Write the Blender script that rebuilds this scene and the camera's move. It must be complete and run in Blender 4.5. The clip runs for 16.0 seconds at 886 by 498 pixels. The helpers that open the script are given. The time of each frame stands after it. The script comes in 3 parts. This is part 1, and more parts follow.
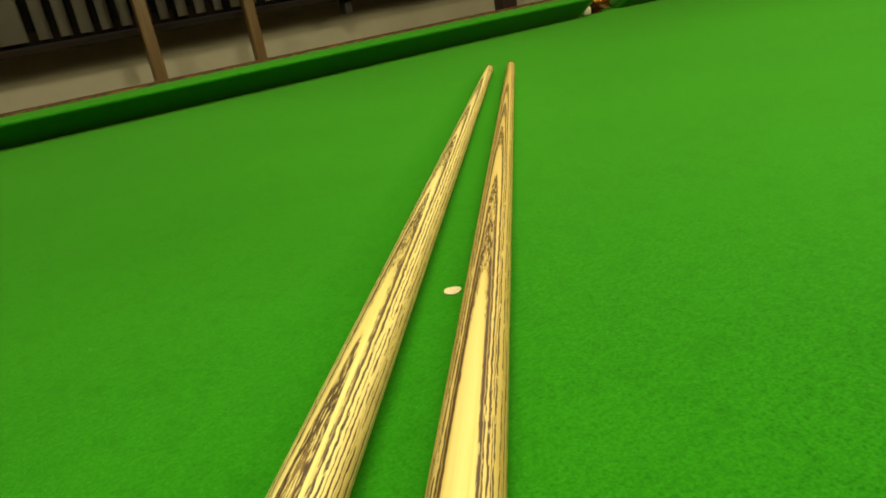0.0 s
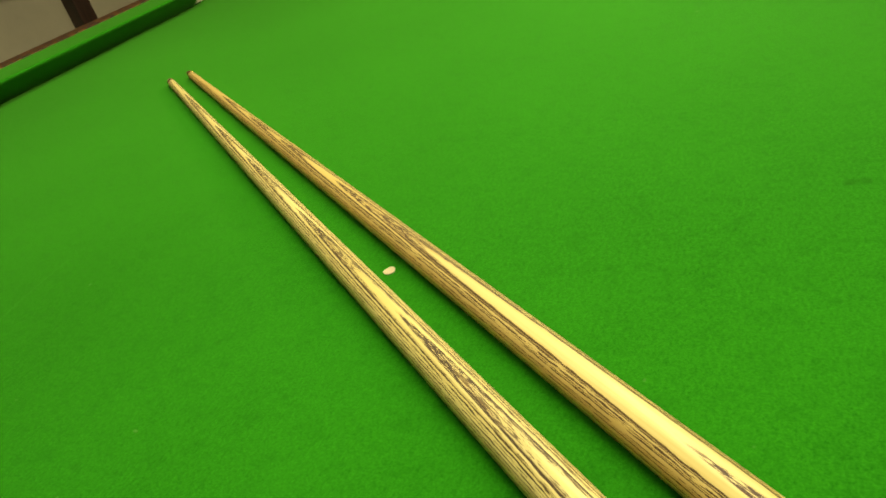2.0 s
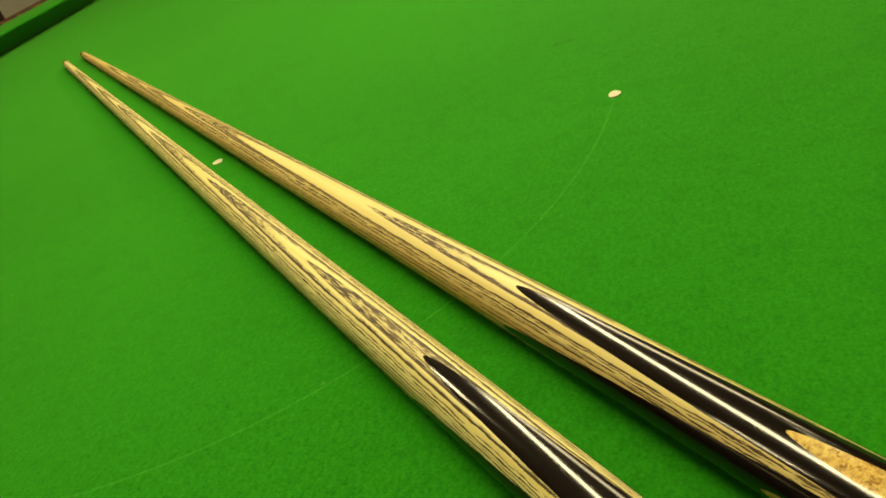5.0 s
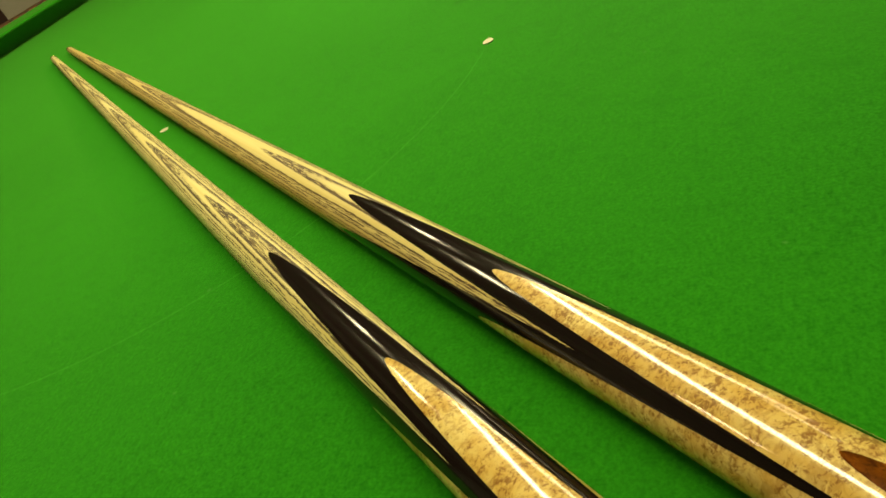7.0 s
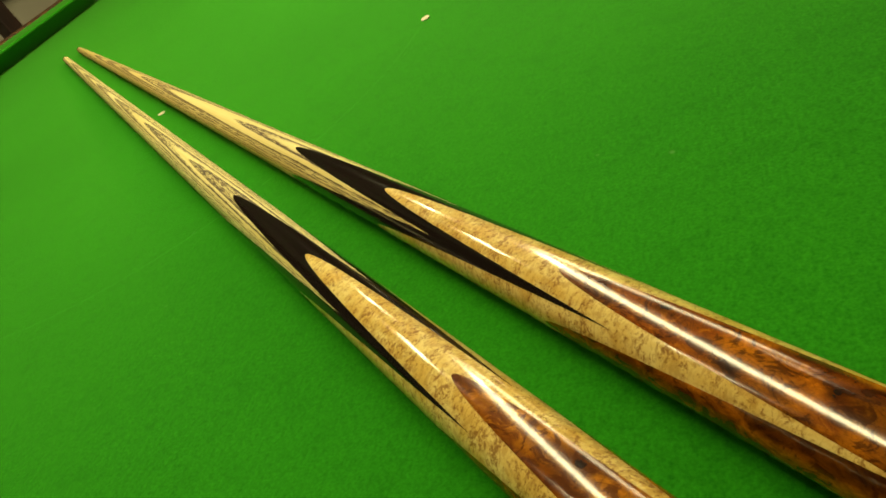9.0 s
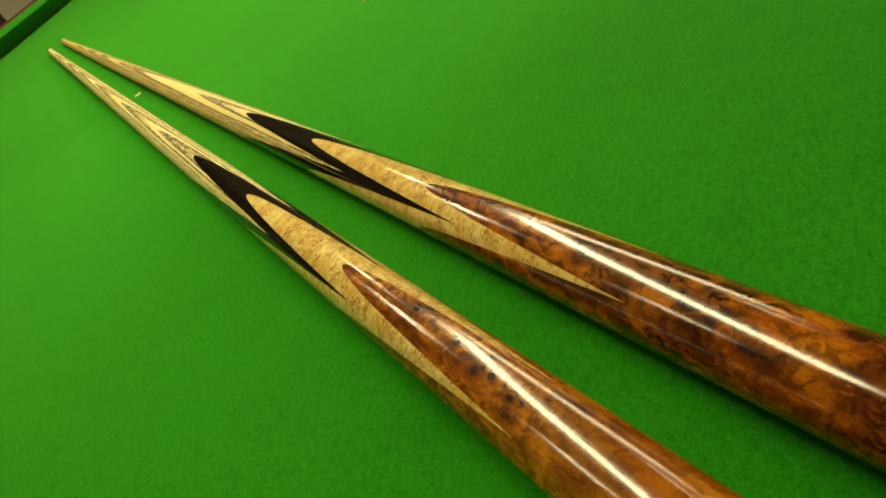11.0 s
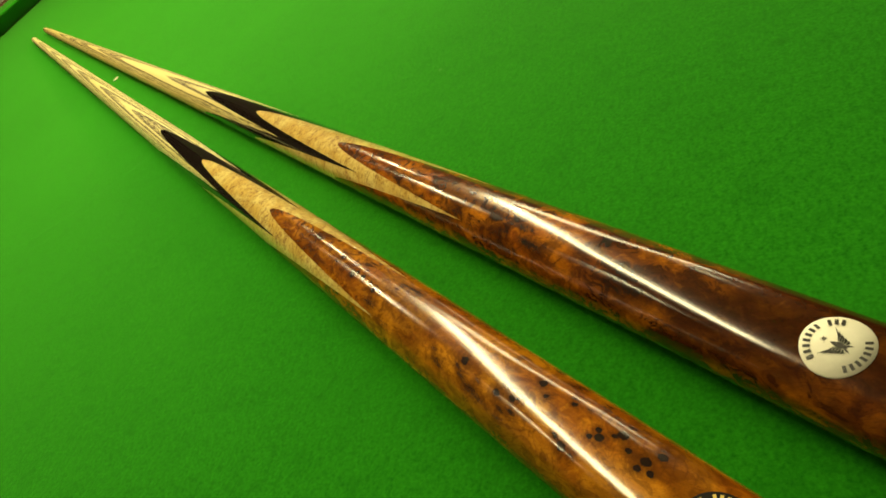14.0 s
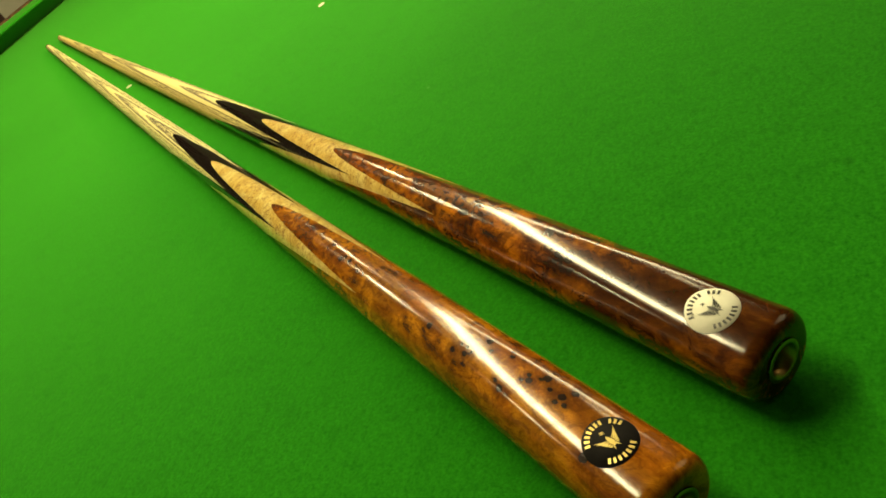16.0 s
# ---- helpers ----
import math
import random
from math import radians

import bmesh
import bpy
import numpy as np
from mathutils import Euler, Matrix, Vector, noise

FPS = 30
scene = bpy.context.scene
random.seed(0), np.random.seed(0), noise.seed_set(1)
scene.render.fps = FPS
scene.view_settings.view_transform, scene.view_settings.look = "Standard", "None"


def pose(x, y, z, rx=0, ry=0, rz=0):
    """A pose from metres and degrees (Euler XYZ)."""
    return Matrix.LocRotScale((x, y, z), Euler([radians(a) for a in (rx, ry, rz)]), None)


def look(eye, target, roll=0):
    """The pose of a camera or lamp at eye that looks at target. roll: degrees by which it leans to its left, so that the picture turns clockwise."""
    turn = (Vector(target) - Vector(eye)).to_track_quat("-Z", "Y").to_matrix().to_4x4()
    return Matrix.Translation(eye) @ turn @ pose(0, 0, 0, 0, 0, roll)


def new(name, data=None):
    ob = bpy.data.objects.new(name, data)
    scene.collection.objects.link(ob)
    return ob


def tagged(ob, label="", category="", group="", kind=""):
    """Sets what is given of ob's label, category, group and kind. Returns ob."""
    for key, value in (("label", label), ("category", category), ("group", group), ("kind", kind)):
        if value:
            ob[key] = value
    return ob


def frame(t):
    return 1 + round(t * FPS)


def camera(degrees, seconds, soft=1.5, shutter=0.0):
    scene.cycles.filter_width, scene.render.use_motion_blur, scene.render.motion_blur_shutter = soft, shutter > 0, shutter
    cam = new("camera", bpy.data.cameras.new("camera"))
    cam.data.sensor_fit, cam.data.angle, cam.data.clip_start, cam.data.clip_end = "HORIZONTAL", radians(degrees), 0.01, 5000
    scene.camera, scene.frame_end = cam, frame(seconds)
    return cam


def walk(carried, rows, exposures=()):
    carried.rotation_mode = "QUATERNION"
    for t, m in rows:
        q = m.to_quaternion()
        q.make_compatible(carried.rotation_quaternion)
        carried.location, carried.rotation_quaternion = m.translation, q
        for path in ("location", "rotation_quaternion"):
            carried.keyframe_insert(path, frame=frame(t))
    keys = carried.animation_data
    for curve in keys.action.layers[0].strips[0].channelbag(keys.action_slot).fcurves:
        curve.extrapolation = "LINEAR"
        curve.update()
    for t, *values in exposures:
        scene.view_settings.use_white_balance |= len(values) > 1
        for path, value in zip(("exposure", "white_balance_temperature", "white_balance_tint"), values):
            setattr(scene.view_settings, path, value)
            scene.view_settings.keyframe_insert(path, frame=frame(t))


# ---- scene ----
cam = camera(64.61, 16.0, soft=1.75)
PATH = [
    (0, (0.2426, -0.1286, 0.1258), (-0.2532, 0.1318, -0.0897), -9.95),
    (0.5, (0.2229, -0.1658, 0.1469), (-0.2064, 0.1766, -0.0947), -12.33),
    (1, (0.2142, -0.2105, 0.1741), (-0.1214, 0.2056, -0.0983), -15.62),
    (1.5, (0.2137, -0.2601, 0.1980), (-0.0706, 0.1766, -0.0995), -16.87),
    (2, (0.2150, -0.2880, 0.2222), (-0.0508, 0.1502, -0.0897), -16.42),
    (2.5, (0.2237, -0.3027, 0.2220), (-0.0363, 0.1366, -0.0932), -18.75),
    (3, (0.2431, -0.3047, 0.2072), (-0.0237, 0.1323, -0.1055), -21.43),
    (3.5, (0.2736, -0.3190, 0.2053), (0.0178, 0.1202, -0.1136), -21.99),
    (4, (0.3034, -0.3361, 0.1939), (0.0589, 0.1062, -0.1294), -21.57),
    (4.5, (0.3303, -0.3530, 0.1874), (0.0910, 0.0880, -0.1415), -21.79),
    (5, (0.3577, -0.3766, 0.1834), (0.1148, 0.0622, -0.1460), -22.12),
    (7.5, (0.4673, -0.4270, 0.1604), (0.1996, -0.0064, -0.1733), -27.85),
    (8, (0.4863, -0.4441, 0.1672), (0.2153, -0.0262, -0.1674), -28.76),
    (8.5, (0.5083, -0.4569, 0.1668), (0.2310, -0.0432, -0.1679), -30.29),
    (9, (0.5247, -0.4758, 0.1670), (0.2423, -0.0669, -0.1691), -31.24),
    (11.5, (0.6031, -0.5383, 0.1688), (0.3215, -0.1393, -0.1798), -34.00),
    (12, (0.6167, -0.5478, 0.1692), (0.3384, -0.1486, -0.1819), -34.01),
    (12.5, (0.6250, -0.5546, 0.1726), (0.3477, -0.1570, -0.1809), -34.59),
    (13, (0.6347, -0.5610, 0.1728), (0.3557, -0.1664, -0.1827), -34.69),
    (13.5, (0.6461, -0.5705, 0.1771), (0.3658, -0.1797, -0.1816), -35.13),
    (14, (0.6544, -0.5768, 0.1774), (0.3692, -0.1917, -0.1838), -36.34),
    (14.5, (0.6614, -0.5861, 0.1808), (0.3731, -0.2043, -0.1812), -36.92),
    (15, (0.6702, -0.5976, 0.1869), (0.3854, -0.2088, -0.1704), -35.72),
    (15.5, (0.6771, -0.6082, 0.1868), (0.3939, -0.2188, -0.1712), -35.04),
    (16, (0.6818, -0.6129, 0.1923), (0.4018, -0.2159, -0.1599), -33.71),
]
walk(cam, [(t, look(eye, target, roll)) for t, eye, target, roll in PATH], [(0, -0.14, 6500, 13), (2.5, -0.09, 6500, 13), (5, -0.12, 6500, 12), (9, 0.03, 6500, 10), (12.5, 0.19, 6500, 8), (16, 0.45, 6500, 7)])

# ---------------------------------------------------------------- light
world = bpy.data.worlds.new("world")
scene.world = world
world.use_nodes = True
world.node_tree.nodes["Background"].inputs[0].default_value = (1.0, 0.85, 0.6, 1)
world.node_tree.nodes["Background"].inputs[1].default_value = 0.015


def tube(x, y, z, sx, sy, watts, colour=(1.0, 0.85, 0.46)):
    """One lamp of the canopy over the table, or added fill, shining straight down."""
    lamp = bpy.data.lights.new("canopy_or_fill_lamp", "AREA")
    lamp.shape, lamp.size, lamp.size_y = "RECTANGLE", sx, sy
    lamp.energy, lamp.color = watts, colour
    ob = new("canopy_or_fill_lamp", lamp)
    ob.matrix_world = pose(x, y, z)
    return ob


LAMPZ = 0.85
main = tube(0.09, 0.45, LAMPZ, 0.075, 1.80, 24.0)   # tube over the baulk end, hung slightly askew
main.matrix_world = pose(0.09, 0.45, LAMPZ, 0, 0, 5.7)
tube(0.42, 2.10, LAMPZ, 1.00, 1.00, 42.0)    # wide stand-in for unseen lamps up the table, brightens the far cloth
tube(0.66, 0.95, LAMPZ, 0.05, 0.40, 0.9)     # short lamps along both sides
tube(-0.44, 1.00, LAMPZ, 0.045, 0.22, 2.6)
tube(-0.40, 0.27, LAMPZ, 0.045, 0.18, 2.4)
tube(-0.36, -0.47, LAMPZ, 0.045, 0.18, 1.4)
room = tube(2.2, 0.9, 1.5, 1.2, 1.2, 6.0)    # added dim fill lamp, no source known there; brightens the shaded window wall
room.matrix_world = look((2.2, 0.9, 1.5), (-2.4, 0.4, 0.0))
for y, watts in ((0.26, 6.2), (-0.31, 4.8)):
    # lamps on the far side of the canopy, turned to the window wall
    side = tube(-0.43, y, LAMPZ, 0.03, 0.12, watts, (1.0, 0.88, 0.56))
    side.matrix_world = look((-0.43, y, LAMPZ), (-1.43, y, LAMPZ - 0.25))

# ---------------------------------------------------------------- materials


class Nodes:
    """A short way to write a node material."""

    def __init__(self, name):
        self.mat = bpy.data.materials.new(name)
        self.mat.use_nodes = True
        self.tree = self.mat.node_tree
        self.bsdf = self.tree.nodes["Principled BSDF"]

    def put(self, socket, value):
        if isinstance(value, bpy.types.NodeSocket):
            self.tree.links.new(value, socket)
        elif isinstance(value, (tuple, list)) and len(value) == 3 and socket.type == "RGBA":
            socket.default_value = (*value, 1)
        else:
            socket.default_value = value

    def set(self, **values):
        for key, value in values.items():
            self.put(self.bsdf.inputs[key.replace("_", " ")], value)
        return self

    def node(self, kind, out=0, props=None, **values):
        n = self.tree.nodes.new(kind)
        for key, value in (props or {}).items():
            setattr(n, key, value)
        for key, value in values.items():
            self.put(n.inputs[int(key[1:]) if key[0] == "i" and key[1:].isdigit() else key.replace("_", " ")], value)
        return n.outputs[out]

    def coords(self, scale=(1, 1, 1), offset=(0, 0, 0), source=None):
        base = source or self.node("ShaderNodeTexCoord", 3)
        return self.node("ShaderNodeMapping", Vector=base, Scale=scale, Location=offset)

    def noise(self, vector, scale, detail=3.0, rough=0.5, distort=0.0):
        return self.node("ShaderNodeTexNoise", Vector=vector, Scale=scale, Detail=detail, Roughness=rough, Distortion=distort)

    def ramp(self, value, *stops):
        n = self.tree.nodes.new("ShaderNodeValToRGB")
        el = n.color_ramp.elements
        while len(el) < len(stops):
            el.new(0.5)
        for e, (at, c) in zip(el, stops):
            e.position = at
            e.color = (c, c, c, 1) if isinstance(c, (int, float)) else (*c, 1)
        self.put(n.inputs[0], value)
        return n.outputs[0]

    def mix(self, fac, a, b, how="MIX"):
        n = self.tree.nodes.new("ShaderNodeMix")
        n.data_type, n.blend_type = "RGBA", how
        self.put(n.inputs[0], fac)
        self.put(n.inputs[6], a)
        self.put(n.inputs[7], b)
        return n.outputs[2]

    def math(self, op, a, b=0.0, c=0.0, clamp=False):
        n = self.tree.nodes.new("ShaderNodeMath")
        n.operation, n.use_clamp = op, clamp
        for s, v in zip(n.inputs, (a, b, c)):
            self.put(s, v)
        return n.outputs[0]

    def bump(self, height, strength=0.3, distance=0.001):
        self.put(self.bsdf.inputs["Normal"], self.node("ShaderNodeBump", Height=height, Strength=strength, Distance=distance))
        return self


def cloth(name, dark, light, stained=True):
    n = Nodes(name)
    co = n.coords()
    fuzz = n.noise(co, 800, 3, 0.75)
    nap = n.noise(n.coords((1, 0.6, 1)), 420, 3, 0.6)
    big = n.noise(co, 3.2, 4, 0.6)
    tone = n.math("ADD", n.math("MULTIPLY", fuzz, 0.65), n.math("MULTIPLY", nap, 0.35))
    tone = n.ramp(tone, (0.36, 0.0), (0.64, 1.0))
    colour = n.mix(tone, dark, light)
    colour = n.mix(n.math("MULTIPLY", n.ramp(big, (0.35, 0.0), (0.7, 1.0)), 0.25), colour, tuple(c * 1.25 for c in light))
    rub = n.noise(n.coords(offset=(2, 5, 0)), 70, 3, 0.6)
    colour = n.mix(n.math("MULTIPLY", n.ramp(rub, (0.48, 0.0), (0.68, 1.0)), 0.20), colour, tuple(c * 0.8 for c in dark))
    if stained:
        spots = n.noise(co, 34, 2, 0.5)
        spots = n.ramp(spots, (0.70, 0.0), (0.76, 1.0))
        patch = n.ramp(n.noise(n.coords(offset=(4, 1, 0)), 5.0, 2, 0.5), (0.45, 0.0), (0.58, 1.0))
        colour = n.mix(n.math("MULTIPLY", n.math("MULTIPLY", spots, patch), 0.4), colour, tuple(c * 0.45 for c in dark))
        chalk = n.ramp(n.noise(n.coords(offset=(7, 3, 0)), 95, 1, 0.4), (0.80, 0.0), (0.84, 1.0))
        colour = n.mix(n.math("MULTIPLY", chalk, 0.35), colour, (0.15, 0.29, 0.09))
    n.set(Base_Color=colour, Roughness=0.95, Sheen_Weight=0.26, Sheen_Roughness=0.4, Sheen_Tint=(0.42, 1.0, 0.20))
    n.bsdf.inputs["Specular IOR Level"].default_value = 0.06
    n.bump(n.math("ADD", fuzz, n.math("MULTIPLY", nap, 0.3)), 0.32, 0.0006)
    return n.mat


def ash(name, light, mid, line, marks, shift, fill=0.85, width=0.70, amber=(0.40, 0.265, 0.065), stain=0.3, flank_shade_at=(0.56, 0.72)):
    """Ash cut along its growth layers: each layer that the taper crosses opens as an arrow on the top of the shaft.
    marks: heights above the axis, in mm, at which a layer of open pores begins."""
    n = Nodes(name)
    base = n.node("ShaderNodeTexCoord", 3)
    z = n.node("ShaderNodeSeparateXYZ", 2, Vector=base)
    wob = n.noise(n.coords((9, 90, 90), (shift, 0, 0), base), 1.0, 2, 0.5)
    fine = n.noise(n.coords((150, 600, 600), (shift, 0, 0), base), 1.0, 3, 0.6)
    y = n.node("ShaderNodeSeparateXYZ", 1, Vector=base)
    slant = n.math("DIVIDE", n.math("MULTIPLY", z, z), n.math("ADD", n.math("MULTIPLY", y, y), n.math("ADD", n.math("MULTIPLY", z, z), 1e-9)))
    crest = n.ramp(slant, (0.88, 0.0), (0.98, 1.0))
    slant = n.ramp(slant, (0.55, 0.0), (0.95, 1.0))
    h = n.math("MULTIPLY", z, 1000.0)
    h = n.math("ADD", h, n.math("MULTIPLY", n.math("SUBTRACT", wob, 0.5), n.math("SUBTRACT", 1.60, n.math("MULTIPLY", slant, 1.42))))
    h = n.math("ADD", h, n.math("MULTIPLY", n.math("SUBTRACT", fine, 0.5), n.math("SUBTRACT", 1.10, n.math("MULTIPLY", slant, 1.04))))
    u = n.math("DIVIDE", h, 13.0)
    # upper layers, at the heights given: a dark first row of pores, then a looser field of them;
    # the row is cut slantwise on the top and square on the flanks
    thin, thick, field = [], [], []
    for k, m in enumerate(marks):
        gap = (marks[k + 1] if k + 1 < len(marks) else marks[-1] + 1.2) - m
        gap = min(gap, 1.1)
        thin += [((m - 0.03) / 13, 0.0), (m / 13, 1.0), ((m + 0.26) / 13, 0.9), ((m + 0.42) / 13, 0.0)]
        wide, deep = (0.36, 1.0) if k % 2 == 0 else (0.14, 0.8)
        thick += [((m - 0.03) / 13, 0.0), (m / 13, deep), ((m + wide) / 13, deep), ((m + wide + 0.10) / 13, 0.0)]
        field += [((m - 0.02) / 13, 0.0), ((m + 0.02) / 13, fill), ((m + width * 0.7 * gap) / 13, 0.85 * fill), ((m + width * gap) / 13, 0.0)]
    up = n.math("GREATER_THAN", h, marks[0] - 0.35)
    saw = n.math("FRACT", n.math("ADD", n.math("DIVIDE", h, 6.0), 60.0))
    lines = ((0.02, 0.085, 1.0), (0.20, 0.025, 0.65), (0.43, 0.075, 1.0), (0.60, 0.02, 0.5), (0.72, 0.05, 0.9))
    stops = [(0.0, 0.0)]
    for at, wide, deep in lines:
        stops += [(at, 0.0), (at + 0.008, deep), (at + wide, deep), (at + wide + 0.02, 0.0)]
    rim_low = n.ramp(saw, *stops)
    field_low = n.ramp(saw, (0.0, 0.0), (0.03, 0.2 * fill), (0.16, 0.2 * fill), (0.20, 0.0), (0.54, 0.0), (0.57, 0.2 * fill), (0.72, 0.2 * fill), (0.76, 0.0))
    rim = n.mix(up, rim_low, n.mix(slant, n.ramp(u, *thick), n.ramp(u, *thin)))
    field = n.mix(up, field_low, n.math("MULTIPLY", n.ramp(u, *field), slant))
    # the rows break off and begin again along the shaft
    gaps = n.noise(n.coords((75, 900, 900), (shift, 3, 0), base), 1.0, 3, 0.65)
    rim = n.math("MULTIPLY", rim, n.ramp(n.math("ADD", gaps, n.math("MULTIPLY", slant, 0.12)), (0.40, 0.0), (0.45, 1.0)))
    pores = n.noise(n.coords((115, 1800, 1800), (shift, 2, 0), base), 1.0, 2, 0.65)
    # on the top the row is cut slantwise and shows as single pores
    rim = n.math("MULTIPLY", rim, n.math("SUBTRACT", 1.0, n.math("MULTIPLY", crest, n.ramp(pores, (0.42, 1.0), (0.50, 0.0)))))
    dashes = n.ramp(n.math("ADD", pores, n.math("MULTIPLY", n.math("SUBTRACT", field, 1.0), 0.20)), (0.42, 0.0), (0.47, 1.0))
    dashes = n.math("MULTIPLY", dashes, n.ramp(field, (0.05, 0.0), (0.3, 1.0)))
    streak = n.noise(n.coords((5, 350, 350), (shift, 5, 0), base), 1.0, 3, 0.6)
    wood = n.mix(n.ramp(streak, (0.38, 0.0), (0.7, 1.0)), light, mid)
    hair = n.noise(n.coords((35, 2400, 2400), (shift, 8, 0), base), 1.0, 2, 0.6)
    wood = n.mix(n.math("MULTIPLY", n.ramp(hair, (0.58, 0.0), (0.70, 1.0)), 0.12), wood, tuple(0.6 * c for c in mid))
    # amber-stained older layers plus painted flank shade; some colour beside each row of pores
    flank_shade = n.ramp(n.math("ADD", n.math("DIVIDE", h, 26.0), n.math("ADD", n.math("MULTIPLY", streak, 0.25), 0.375)), (flank_shade_at[0], 1.0), (flank_shade_at[1], 0.0))
    wood = n.mix(n.math("MULTIPLY", flank_shade, stain), wood, amber)
    wood = n.mix(n.math("MULTIPLY", n.ramp(field, (0.0, 0.0), (0.4, 1.0)), 0.36), wood, tuple(0.46 * c for c in mid))
    colour = n.mix(n.math("MULTIPLY", dashes, 0.90), wood, tuple(1.7 * c for c in line))
    colour = n.mix(n.math("MULTIPLY", n.ramp(rim, (0.0, 0.0), (0.35, 1.0)), 0.55), colour, tuple(0.5 * c for c in amber))
    colour = n.mix(n.ramp(rim, (0.25, 0.0), (0.75, 0.98)), colour, line)
    dark = n.math("MAXIMUM", dashes, rim)
    n.set(Base_Color=colour, Roughness=n.ramp(dark, (0, 0.34), (1, 0.6)), Specular_IOR_Level=0.5)
    n.bump(n.math("SUBTRACT", 1.0, dark), 0.2, 0.0002)
    return n.mat


def lacquer(n, rough=0.12, coat=0.15):
    return n.set(Roughness=rough, Coat_Weight=1.0, Coat_Roughness=coat, Coat_IOR=1.45)


def ebony():
    n = Nodes("ebony")
    g = n.noise(n.coords((20, 600, 600)), 1.0, 3, 0.6)
    n.set(Base_Color=n.mix(g, (0.003, 0.002, 0.002), (0.010, 0.006, 0.005)))
    n.set(Specular_IOR_Level=0.0)
    return lacquer(n, 0.2, 0.12).mat


def birdseye(name, a, b, shift):
    """Golden maple with rows of small brown flecks."""
    n = Nodes(name)
    co = n.coords((0.7, 1, 1), (shift, 0, 0))
    big = n.noise(co, 110, 3, 0.55, 0.5)
    silk = n.noise(n.coords((0.4, 2, 2), (shift, 4, 0)), 420, 3, 0.6)
    colour = n.mix(n.ramp(big, (0.40, 0.0), (0.62, 1.0)), a, b)
    colour = n.mix(n.math("MULTIPLY", n.ramp(silk, (0.40, 0.0), (0.66, 1.0)), 0.35), colour, b)
    curl = n.noise(n.coords((1.3, 0.8, 0.8), (shift, 9, 0)), 300, 3, 0.6, 1.2)
    colour = n.mix(n.math("MULTIPLY", n.ramp(curl, (0.47, 0.0), (0.60, 1.0)), 0.46), colour, (0.29, 0.15, 0.024))
    fleck = n.noise(n.coords((1.0, 0.8, 0.8), (shift, 7, 0)), 880, 2, 0.65, 0.8)
    keep = n.noise(n.coords((1.6, 0.8, 0.8), (shift, 1, 0)), 130, 2, 0.6, 0.6)
    fleck = n.ramp(n.math("ADD", fleck, n.math("MULTIPLY", n.math("SUBTRACT", keep, 0.5), 0.65)), (0.52, 0.0), (0.68, 1.0))
    colour = n.mix(n.math("MULTIPLY", fleck, 0.80), colour, (0.17, 0.066, 0.010))
    n.set(Base_Color=colour, Specular_IOR_Level=0.1)
    return lacquer(n, 0.35, 0.10).mat


